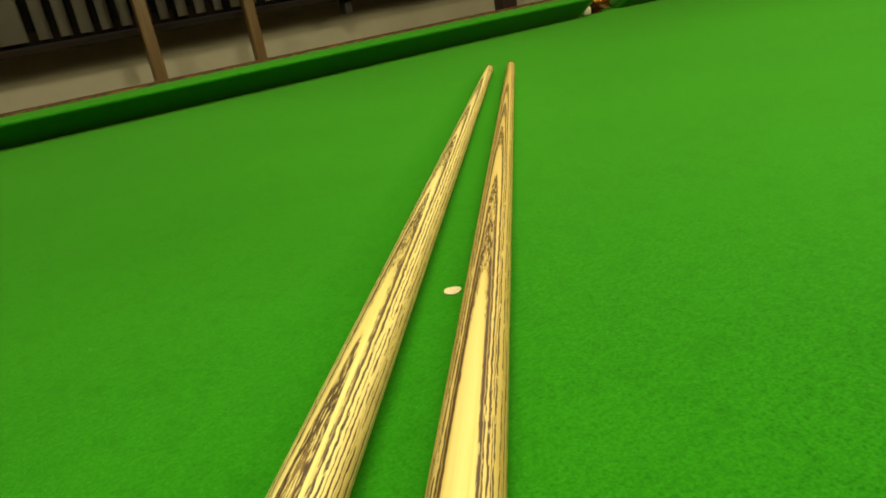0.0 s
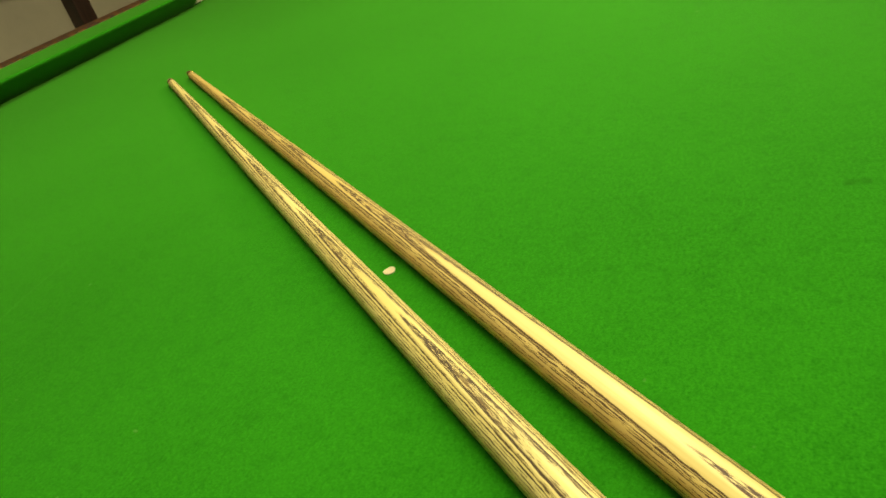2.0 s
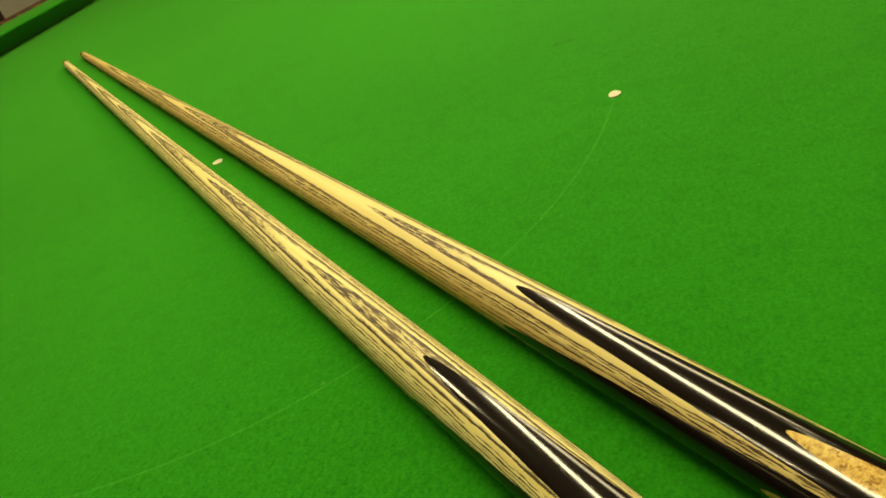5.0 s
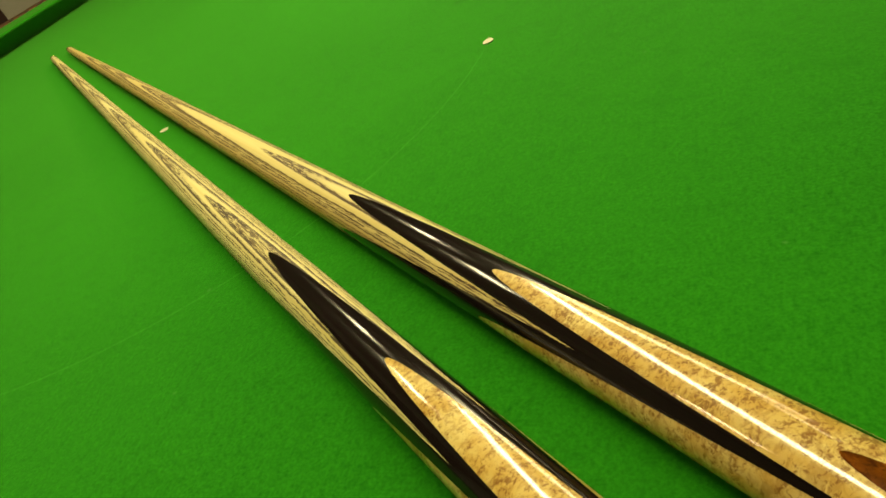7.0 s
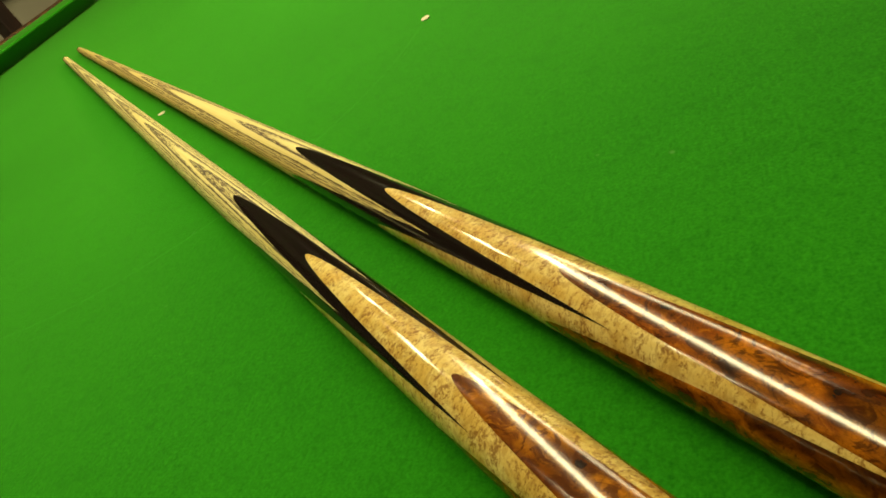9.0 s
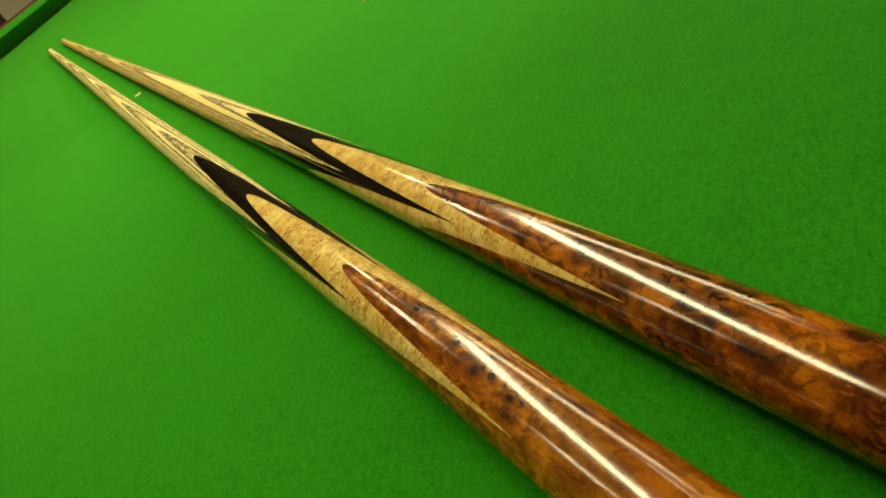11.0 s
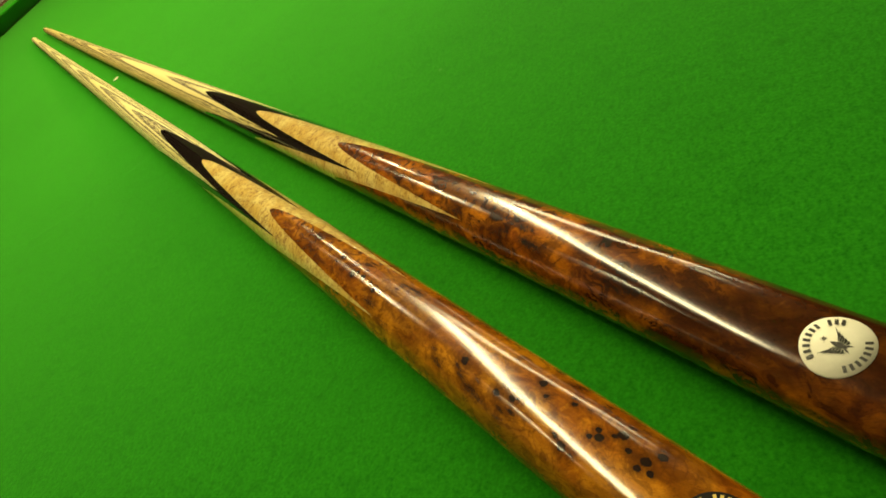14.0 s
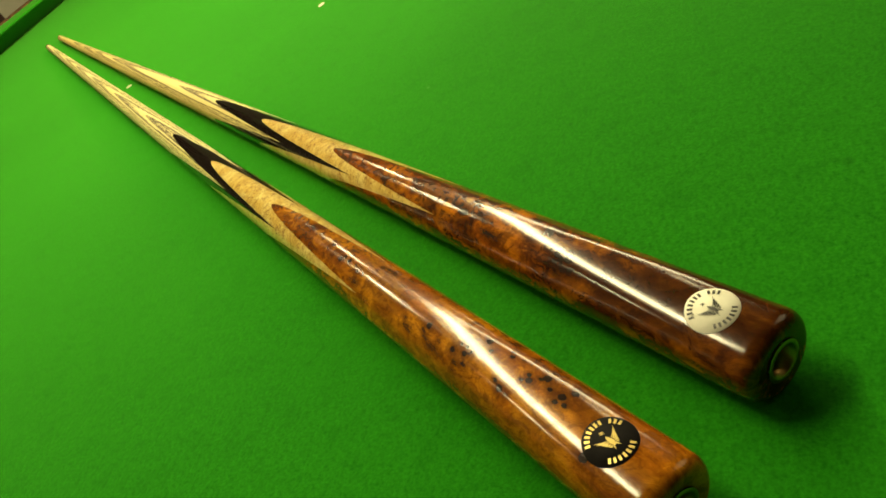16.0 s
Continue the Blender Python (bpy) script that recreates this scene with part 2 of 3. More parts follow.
def burl(name, light, mid, dark, deep, tones, shift, murk, darker=0.0):
    """Amboyna burl: swirling orange and red-brown figure with clusters of dark knots.
    tones: how deep the red-brown heartwood lies at places along the cue; murk: weight of the dark clouds."""
    n = Nodes(name)
    base = n.node("ShaderNodeTexCoord", 3)
    co = n.coords((0.55, 1, 1), (shift, shift, 0), base)
    bend = n.noise(co, 60, 3, 0.55, 0.6)
    colour = n.mix(n.ramp(bend, (0.40, 0.0), (0.58, 1.0)), light, mid)
    x = n.node("ShaderNodeSeparateXYZ", 0, Vector=base)
    along = n.math("ADD", n.math("DIVIDE", n.math("SUBTRACT", x, 1.2), 0.3), n.math("MULTIPLY", n.math("SUBTRACT", bend, 0.5), 0.30))
    heart = n.ramp(along, *[((p - 1.2) / 0.3, v) for p, v in tones])
    mottle = n.ramp(n.noise(n.coords((0.6, 1, 1), (shift, 6, 0), base), 95, 3, 0.6, 0.8), (0.36, 0.15), (0.58, 1.0))
    colour = n.mix(n.math("MULTIPLY", heart, mottle), colour, deep)
    # dark blotches where the eyes of the burl lie close together, pale figure between them
    blot = n.noise(n.coords((0.7, 1, 1), (shift, 11, 0), base), 190, 4, 0.65, 1.2)
    colour = n.mix(n.math("MULTIPLY", n.ramp(blot, (0.51, 0.0), (0.58, 1.0)), n.math("ADD", n.math("MULTIPLY", heart, 0.5), 0.75 * murk)), colour, dark)
    colour = n.mix(n.math("MULTIPLY", n.ramp(blot, (0.33, 1.0), (0.45, 0.0)), 0.5), colour, tuple(1.25 * c for c in light))
    if darker:
        sap = n.math("MULTIPLY", n.math("SUBTRACT", n.math("ADD", x, n.math("MULTIPLY", bend, 0.12)), 1.44), 14.0, clamp=True)
        side = n.math("MULTIPLY", n.math("ADD", n.node("ShaderNodeSeparateXYZ", 2, Vector=base), n.math("MULTIPLY", n.math("SUBTRACT", bend, 0.5), 0.02)), 160.0, clamp=True)
        colour = n.mix(n.math("MULTIPLY", n.math("MULTIPLY", sap, side), darker), colour, (0.050, 0.0150, 0.006))
    # swirling figure: contour lines of a slow field, dying away here and there
    swirl = n.noise(n.coords((0.5, 1, 1), (shift, 2, 0), base), 38, 3, 0.55, 2.6)
    rings = n.math("FRACT", n.math("MULTIPLY", swirl, 15.0))
    rings = n.ramp(rings, (0.0, 1.0), (0.22, 0.25), (0.6, 0.0), (0.92, 0.3), (1.0, 1.0))
    keep = n.ramp(n.noise(co, 90, 2, 0.5), (0.40, 0.15), (0.62, 1.0))
    colour = n.mix(n.math("MULTIPLY", n.math("MULTIPLY", rings, keep), 0.5), colour, dark)
    curl = n.noise(n.coords((0.6, 1, 1), (shift, 15, 0), base), 85, 3, 0.5, 3.2)
    curl = n.ramp(n.math("FRACT", n.math("MULTIPLY", curl, 9.0)), (0.0, 0.0), (0.42, 0.0), (0.5, 1.0), (0.58, 0.0))
    colour = n.mix(n.math("MULTIPLY", curl, 0.42), colour, dark)
    grain = n.noise(n.coords((1, 2.0, 2.0), (shift, 0, 0), base), 620, 3, 0.65)
    colour = n.mix(n.math("MULTIPLY", n.ramp(grain, (0.45, 0.0), (0.62, 1.0)), 0.24), colour, tuple(0.5 * c for c in mid))
    cloud = n.ramp(n.noise(n.coords((0.45, 1, 1), (shift + 3, 1, 0), base), 55, 3, 0.65), (0.48, 0.0), (0.60, 1.0))
    colour = n.mix(n.math("MULTIPLY", cloud, murk), colour, dark)
    fray = n.noise(n.coords((1, 1, 1), (shift, 0, 0), base), 900, 2, 0.6)
    off = n.math("SUBTRACT", fray, 0.5)
    halo = n.node("ShaderNodeAttribute", 2, {"attribute_name": "halo"})
    stain = n.ramp(n.math("ADD", halo, n.math("MULTIPLY", off, 0.9)), (0.25, 0.0), (0.85, 1.0))
    colour = n.mix(n.math("MULTIPLY", stain, 0.72), colour, dark)
    knot = n.node("ShaderNodeAttribute", 2, {"attribute_name": "knot"})
    knot = n.ramp(n.math("ADD", knot, n.math("MULTIPLY", off, 0.55)), (0.38, 0.0), (0.50, 1.0))
    colour = n.mix(n.math("MULTIPLY", knot, 0.96), colour, (0.012, 0.006, 0.005))
    n.set(Base_Color=colour, Specular_IOR_Level=0.0)
    return lacquer(n, 0.30, 0.15).mat


def plain(name, colour, rough=0.5, metal=0.0, grain=60.0, vary=0.25, bump=0.05):
    n = Nodes(name)
    co = n.coords()
    g = n.math("ADD", n.math("MULTIPLY", n.noise(co, grain, 4, 0.6), 0.6), n.math("MULTIPLY", n.noise(co, grain * 0.08, 3, 0.5), 0.4))
    g = n.ramp(g, (0.3, 0.0), (0.7, 1.0))
    n.set(Base_Color=n.mix(g, tuple(c * (1 - vary) for c in colour), tuple(min(1, c * (1 + vary)) for c in colour)), Roughness=rough, Metallic=metal)
    n.bump(g, bump, 0.002)
    return n.mat


def mottled_wood(name, a, b, scale=(1, 1, 1), size=30.0, rough=0.3):
    n = Nodes(name)
    g = n.noise(n.coords(scale), size, 4, 0.6, 0.8)
    f = n.noise(n.coords(tuple(s * 6 for s in scale)), size, 3, 0.6)
    colour = n.mix(n.ramp(g, (0.46, 0.0), (0.54, 1.0)), a, b)
    n.set(Base_Color=n.mix(n.math("MULTIPLY", f, 0.3), colour, tuple(c * 0.4 for c in a)), Roughness=rough, Coat_Weight=0.05)
    return n.mat


CLOTH = cloth("green_baize", (0.0045, 0.100, 0.0013), (0.0205, 0.205, 0.0055))
CUSHION = cloth("cushion_baize", (0.0045, 0.100, 0.0013), (0.0205, 0.205, 0.0055), stained=False)
CHALKED = cloth("chalked_baize", (0.010, 0.126, 0.004), (0.034, 0.247, 0.013), stained=False)
EBONY = ebony()
CHALK = plain("spot_paper", (0.496, 0.4588, 0.3224), 0.9, grain=900, vary=0.08)
RAILWOOD = mottled_wood("rail_wood", (0.105, 0.042, 0.008), (0.010, 0.005, 0.002), (1, 1, 1), 130, 0.65)
FRAMEWOOD = mottled_wood("mahogany", (0.0744, 0.0248, 0.0093), (0.0372, 0.0124, 0.00496), (1, 0.2, 1), 12)
BRASS = plain("brass", (0.78, 0.56, 0.22), 0.22, 1.0, 400, 0.08)
DULLBRASS = plain("dull_brass", (0.42, 0.28, 0.09), 0.34, 1.0, 400, 0.15)
LEATHER = plain("black_leather", (0.02, 0.017, 0.015), 0.55, 0, 200, 0.2)
LINER = plain("ivory_liner", (0.4464, 0.4216, 0.3472), 0.4, 0, 300, 0.08)
TIPLEATHER = plain("tip_leather", (0.22, 0.13, 0.06), 0.8, 0, 900, 0.3)
WALLPAINT = plain("wall_paint", (0.50, 0.49, 0.37), 0.85, 0, 22, 0.05)
# the ceiling is out of view; kept dark to cut bounced light
CEILPAINT = plain("ceiling_paint", (0.25, 0.23, 0.20), 0.9, 0, 18, 0.04)
# the floor is out of view; pale tone bounces light up the window wall
CARPET = plain("carpet", (0.36, 0.29, 0.20), 1.0, 0, 300, 0.30, 0.4)
SILLWOOD = mottled_wood("sill_wood", (0.018, 0.010, 0.004), (0.010, 0.006, 0.003), (1, 0.1, 1), 25, 0.95)
POSTWOOD = mottled_wood("pale_wood", (0.165, 0.105, 0.030), (0.120, 0.070, 0.019), (1, 1, 0.08), 40, 0.4)
DARKWOOD = mottled_wood("dark_wood", (0.035, 0.016, 0.010), (0.020, 0.010, 0.007), (1, 1, 0.1), 40, 0.4)
BLIND = plain("blind_fabric", (0.496, 0.4774, 0.3844), 0.9, 0, 250, 0.06)
# darker copy of the wall paint for unseen walls, cutting bounced light
LOWBOUNCE = plain("low_bounce_paint", (0.26, 0.23, 0.18), 0.85, 0, 22, 0.05)
BLACKMETAL = plain("black_metal", (0.015, 0.014, 0.013), 0.5, 0, 100, 0.2)
NIGHTGLASS = plain("night_glass", (0.008, 0.009, 0.010), 0.04, 0, 8, 0.1, 0.0)

# ---------------------------------------------------------------- mesh helpers


def finish(name, bm, material, smooth=True):
    me = bpy.data.meshes.new(name)
    bm.normal_update()
    bm.to_mesh(me)
    bm.free()
    me.materials.append(material)
    if smooth:
        me.polygons.foreach_set("use_smooth", [True] * len(me.polygons))
    return me


def part(name, bm, material, parent, label="", smooth=True):
    ob = new(name, finish(name, bm, material, smooth))
    ob.parent = parent
    if label:
        ob["label"] = label
    return ob


def thing(name, bm, material, label, category, group="", kind="", smooth=False):
    return tagged(new(name, finish(name, bm, material, smooth)), label, category, group, kind)


def holder(name, label, category, at=None, group="", kind=""):
    ob = tagged(new(name), label, category, group, kind)
    if at is not None:
        ob.matrix_world = at
    return ob


def box(x0, x1, y0, y1, z0, z1, bevel=0.0, seg=2, bm=None):
    own = bm is None
    bm = bm or bmesh.new()
    made = bmesh.ops.create_cube(bm, size=1.0, matrix=Matrix.LocRotScale(((x0 + x1) / 2, (y0 + y1) / 2, (z0 + z1) / 2), None, (x1 - x0, y1 - y0, z1 - z0)))
    if bevel:
        edges = list({e for v in made["verts"] for e in v.link_edges})
        bmesh.ops.bevel(bm, geom=edges, offset=bevel, segments=seg, profile=0.5, affect="EDGES")
    return bm


def grid(rows, closed_u=False, closed_v=False):
    """A skin over rows of places."""
    bm = bmesh.new()
    vs = [[bm.verts.new(p) for p in row] for row in rows]
    nu, nv = len(vs), len(vs[0])
    for i in range(nu - (not closed_u)):
        for j in range(nv - (not closed_v)):
            a, b, c, d = vs[i][j], vs[(i + 1) % nu][j], vs[(i + 1) % nu][(j + 1) % nv], vs[i][(j + 1) % nv]
            bm.faces.new((a, b, c, d))
    return bm


def lathe(profile, n=32):
    """A solid turned about x, from (x, radius) pairs."""
    rows = [[(x, r * math.sin(2 * math.pi * k / n), r * math.cos(2 * math.pi * k / n)) for k in range(n)] for x, r in profile]
    bm = grid(rows, False, True)
    bm.verts.ensure_lookup_table()
    bm.faces.new([bm.verts[k] for k in range(n)])
    bm.faces.new([bm.verts[(len(rows) - 1) * n + k] for k in reversed(range(n))])
    bmesh.ops.recalc_face_normals(bm, faces=bm.faces)
    return bm


def prism(outline, z0, z1):
    """An upright solid over a plan outline, wound counter-clockwise."""
    bm = bmesh.new()
    lo = [bm.verts.new((x, y, z0)) for x, y in outline]
    hi = [bm.verts.new((x, y, z1)) for x, y in outline]
    k = len(outline)
    for i in range(k):
        bm.faces.new((lo[i], lo[(i + 1) % k], hi[(i + 1) % k], hi[i]))
    bm.faces.new(hi)
    bm.faces.new(lo[::-1])
    return bm


# ---------------------------------------------------------------- room
FLOOR = -0.86
X0, X1, Y0, Y1, TOP = -2.45, 2.9, -2.9, 4.9, 1.75
thing("floor", box(X0 - 0.2, X1 + 0.2, Y0 - 0.2, Y1 + 0.2, FLOOR - 0.1, FLOOR), CARPET, "worn brown carpet of a snooker room", "floor", kind="structure")
thing("ceiling", box(X0 - 0.2, X1 + 0.2, Y0 - 0.2, Y1 + 0.2, TOP, TOP + 0.1), CEILPAINT, "plain unseen ceiling, brown-grey kept dark against bounced light", "ceiling", kind="structure")
thing("wall_east", box(X1, X1 + 0.15, Y0, Y1, FLOOR, TOP), LOWBOUNCE, "plain unseen wall, beige-brown kept dark against bounced light", "wall", kind="structure")
thing("wall_south", box(X0, X1, Y0 - 0.15, Y0, FLOOR, TOP), LOWBOUNCE, "plain unseen wall, beige-brown kept dark against bounced light", "wall", kind="structure")
thing("wall_north", box(X0, X1, Y1, Y1 + 0.15, FLOOR, TOP), LOWBOUNCE, "plain unseen wall, beige-brown kept dark against bounced light", "wall", kind="structure")
# the west wall has a window over a wooden sill
SILL, WY0, WY1, WTOP = 0.130, -0.85, 2.60, 1.35
wall = bmesh.new()
box(X0 - 0.15, X0, Y0, Y1, FLOOR, SILL - 0.02, bm=wall)
box(X0 - 0.15, X0, Y0, Y1, WTOP, TOP, bm=wall)
box(X0 - 0.15, X0, Y0, WY0, SILL - 0.02, WTOP, bm=wall)
box(X0 - 0.15, X0, WY1, Y1, SILL - 0.02, WTOP, bm=wall)
thing("wall_west", wall, WALLPAINT, "beige-grey painted wall below and beside a window", "wall", kind="structure")
win = holder("window_1", "night-dark window behind hanging blind strips", "window", pose(X0 - 0.1, 0, 0), kind="structure")
part("pane", box(-0.004, 0.0, WY0, WY1, SILL, WTOP), NIGHTGLASS, win, "dark night-time glass", smooth=False)
for a, b, c, d in ((WY0, WY0 + 0.05, SILL, WTOP), (WY1 - 0.05, WY1, SILL, WTOP), (WY0 + 0.05, WY1 - 0.05, WTOP - 0.05, WTOP), (WY0 + 0.05, WY1 - 0.05, SILL, SILL + 0.04)):
    part("window_frame", box(0.002, 0.04, a, b, c, d, 0.004), SILLWOOD, win, smooth=False)
thing("window_sill", box(X0 - 0.09, X0 + 0.238, WY0 - 0.06, WY1 + 0.06, SILL - 0.024, SILL - 0.004, 0.004), SILLWOOD, "deep brown wooden window sill above a shaded wall", "sill", kind="structure")


def blind_strip(y, width, turn):
    rows = []
    for i in range(9):
        u = i / 8 - 0.5
        rows.append([(0.006 * math.cos(math.pi * u) + o, u * width, z) for z in (0.012, 1.18) for o in (0,)])
    bm = grid(rows)
    bmesh.ops.solidify(bm, geom=bm.faces[:], thickness=0.0012)
    ob = thing("blind_strip", bm, BLIND, "off-white fabric strip of a vertical blind", "blind", "blind strips in the window", smooth=True)
    ob.matrix_world = pose(X0 + 0.03, y, SILL, 0, 0, turn)
    return ob


blind_strip(-0.103, 0.085, 6)
for k in range(38):
    blind_strip(-0.012 + k * 0.0625, 0.058, 42 + 4 * math.sin(k * 2.3))
for k in range(9):
    blind_strip(-0.195 - k * 0.0625, 0.058, 42 + 4 * math.sin(k * 1.7))
thing("sill_bracket", box(X0 + 0.13, X0 + 0.18, 0.965, 0.995, SILL - 0.080, SILL - 0.024, 0.003), BLACKMETAL, "small black metal bracket under the window sill", "bracket")


def post(name, x, y, wx, wy, top, material, label):
    bm = bmesh.new()
    box(-wx / 2, wx / 2, -wy / 2, wy / 2, 0, top, 0.004, bm=bm)
    ob = thing(name, bm, material, label, "post")
    ob.matrix_world = pose(x, y, FLOOR)
    return ob


post("wooden_post", -1.95, 0.218, 0.036, 0.036, 1.75, POSTWOOD, "upright pale wooden post in front of the window")
post("wooden_post", -1.95, 0.518, 0.033, 0.033, 1.75, POSTWOOD, "slimmer upright pale wooden post in front of the window")
post("dark_post", -1.95, 1.450, 0.055, 0.064, 1.75, DARKWOOD, "upright dark-stained post before the wall")

# ---------------------------------------------------------------- the table
HX = 0.9225          # from the middle to the foot of a side cushion
YB, YT = -0.7705, 2.865  # feet of the end cushions
YM = 0.954           # middle pockets
RC = 0.050           # half the mouth of a pocket
table = holder("snooker_table", "full-size snooker table with green baize and mottled wooden rails", "snooker table", pose(0, 0, 0))

# slate bed with the six pocket openings cut out of its outline
def bed_outline():
    out = []
    m = 0.055
    def arc(cx, cy, r, a0, a1, n=10):
        for i in range(n + 1):
            a = radians(a0 + (a1 - a0) * i / n)
            out.append((cx + r * math.cos(a), cy + r * math.sin(a)))
    x, y0, y1 = HX + m, YB - m, YT + m
    arc(-x + 0.02, y0 + 0.02, 0.05, 100, -10)
    arc(x - 0.02, y0 + 0.02, 0.05, 190, 80)
    arc(x, YM, RC, 270, 90)
    arc(x - 0.02, y1 - 0.02, 0.05, 280, 170)
    arc(-x + 0.02, y1 - 0.02, 0.05, 10, -100)
    arc(-x, YM, RC, 90, -90)
    return out


part("bed", prism(bed_outline(), -0.045, 0.0), CLOTH, table, "slate bed under green woollen baize", smooth=False)


def cushion(length, round0, round1):
    """A cushion along y from 0 to length; its foot is the line x = 0 and the table lies towards +x."""
    prof = [(-0.002, -0.002), (0.004, 0.0024), (0.022, 0.0150), (0.0395, 0.0272), (0.0462, 0.0318), (0.0490, 0.0340), (0.0500, 0.0358), (0.0500, 0.0372), (0.0490, 0.0383), (0.0470, 0.0390), (0.044, 0.0393), (0.015, 0.0397), (-0.034, 0.0400), (-0.0396, 0.0400)]
    rows, n = [], 60
    for i in range(n + 1):
        u = i / n
        y = length * (0.5 - 0.5 * math.cos(math.pi * u))
        back = 0.0
        for rad, d in ((round0, y), (round1, length - y)):
            if d < rad:
                back += rad * (1 - math.sqrt(max(0.0, 1 - ((rad - d) / rad) ** 2))) * 0.9
        rows.append([(max(px - back, -0.0399) if px > -0.033 else px, y, pz) for px, pz in prof] + [(-0.0406, y, 0.0)])
    bm = grid(rows, False, True)
    bm.verts.ensure_lookup_table()
    k = len(prof) + 1
    bm.faces.new([bm.verts[j] for j in range(k)])
    bm.faces.new([bm.verts[n * k + j] for j in reversed(range(k))])
    bmesh.ops.recalc_face_normals(bm, faces=bm.faces)
    return bm


JAW = 0.054
side_a, side_b = (YB + 0.05, YM - JAW), (YM + JAW, YT - 0.05)
for sign in (1, -1):
    for y0, y1 in (side_a, side_b):
        ob = part("cushion", cushion(y1 - y0, *((0.05, 0.014) if (y0 < 0) == (sign > 0) else (0.014, 0.05))), CUSHION, table, "green baize-covered rubber cushion")
        ob.matrix_local = pose(-HX, y0, 0) if sign == 1 else pose(HX, y1, 0, 0, 0, 180)
for y, turn, x in ((YB, 90, HX - 0.06), (YT, -90, -HX + 0.06)):
    ob = part("cushion", cushion(2 * HX - 0.12, 0.05, 0.05), CUSHION, table, "green baize-covered rubber cushion")
    ob.matrix_local = pose(x, y, 0, 0, 0, turn)


def rail(length):
    prof = [(-0.0415, -0.02), (-0.0415, 0.0410), (-0.044, 0.0424), (-0.080, 0.0424), (-0.100, 0.0385), (-0.114, 0.029), (-0.120, 0.012), (-0.120, -0.08), (-0.09, -0.088), (-0.06, -0.05)]
    rows = [[(x, y, z) for x, z in prof] for y in np.linspace(0, length, 12)]  # along the cushion
    bm = grid(rows, False, True)
    bm.verts.ensure_lookup_table()
    k = len(prof)
    bm.faces.new([bm.verts[j] for j in range(k)])
    bm.faces.new([bm.verts[11 * k + j] for j in reversed(range(k))])
    bmesh.ops.recalc_face_normals(bm, faces=bm.faces)
    return bm


for sign in (1, -1):
    for y0, y1 in (side_a, side_b):
        ob = part("rail", rail(y1 - y0), RAILWOOD, table, "mottled varnished wooden top rail", smooth=False)
        ob.matrix_local = pose(-HX, y0, 0) if sign == 1 else pose(HX, y1, 0, 0, 0, 180)
for y, turn, x in ((YB, 90, HX - 0.06), (YT, -90, -HX + 0.06)):
    ob = part("rail", rail(2 * HX - 0.12), RAILWOOD, table, "mottled varnished wooden top rail", smooth=False)
    ob.matrix_local = pose(x, y, 0, 0, 0, turn)


def pocket(x, y, turn):
    """Leather pocket behind the mouth, with an ivory liner and a brass bracket; opens towards +x."""
    cup = []
    for i in range(7):
        r, z = (0.056, 0.056, 0.055, 0.05, 0.042, 0.03, 0.012)[i], (0.012, -0.03, -0.07, -0.10, -0.125, -0.14, -0.148)[i]
        cup.append([(-0.052 + r * math.cos(a), r * math.sin(a), z) for a in np.linspace(0, 2 * math.pi, 24, endpoint=False)])
    m = pose(x, y, 0, 0, 0, turn)
    bm = grid(cup[1:], False, True)
    ob = part("pocket_bag", bm, LEATHER, table, "black leather pocket bag")
    ob.matrix_local = m
    ring = []
    for a in np.linspace(radians(62), radians(298), 22):
        ca, sa = math.cos(a), math.sin(a)
        ring.append([(-0.052 + r * ca, r * sa, z) for r, z in ((0.053, 0.004), (0.053, 0.034), (0.056, 0.039), (0.064, 0.040), (0.068, 0.036), (0.068, 0.0), (0.060, -0.01))])
    bm = grid(ring, False, True)
    ob = part("pocket_bracket", bm, BRASS, table, "curved brass pocket bracket")
    ob.matrix_local = m
    bm = box(-0.045, 0.003, -0.0535, -0.030, 0.0005, 0.018, 0.005, 3)
    ob = part("pocket_liner", bm, LINER, table, "ivory-coloured pocket liner")
    ob.matrix_local = m


for x, y, turn in ((-HX, YM, 0), (HX, YM, 180), (-HX, YB, 45), (HX, YB, 135), (HX, YT, 225), (-HX, YT, 315)):
    pocket(x, y, turn)
for s in (-1, 1):
    part("apron", box(s * (HX + 0.10) - 0.02, s * (HX + 0.10) + 0.02, YB - 0.08, YT + 0.08, -0.30, -0.09, 0.006), FRAMEWOOD, table, smooth=False)
    yy = YB - 0.10 if s < 0 else YT + 0.10
    part("apron", box(-HX - 0.078, HX + 0.078, yy - 0.02, yy + 0.02, -0.30, -0.09, 0.006), FRAMEWOOD, table, smooth=False)
for x in (-0.70, 0.70):
    for y in (-0.60, 0.45, 1.45, 2.48):
        bm = lathe([(0.0, 0.05), (0.06, 0.055), (0.10, 0.045), (0.3, 0.075), (0.45, 0.06), (0.5, 0.08), (0.56, 0.08), (0.80, 0.08)], 20)
        ob = part("leg", bm, FRAMEWOOD, table)
        ob.matrix_local = pose(x, y, FLOOR, 0, -90, 0)

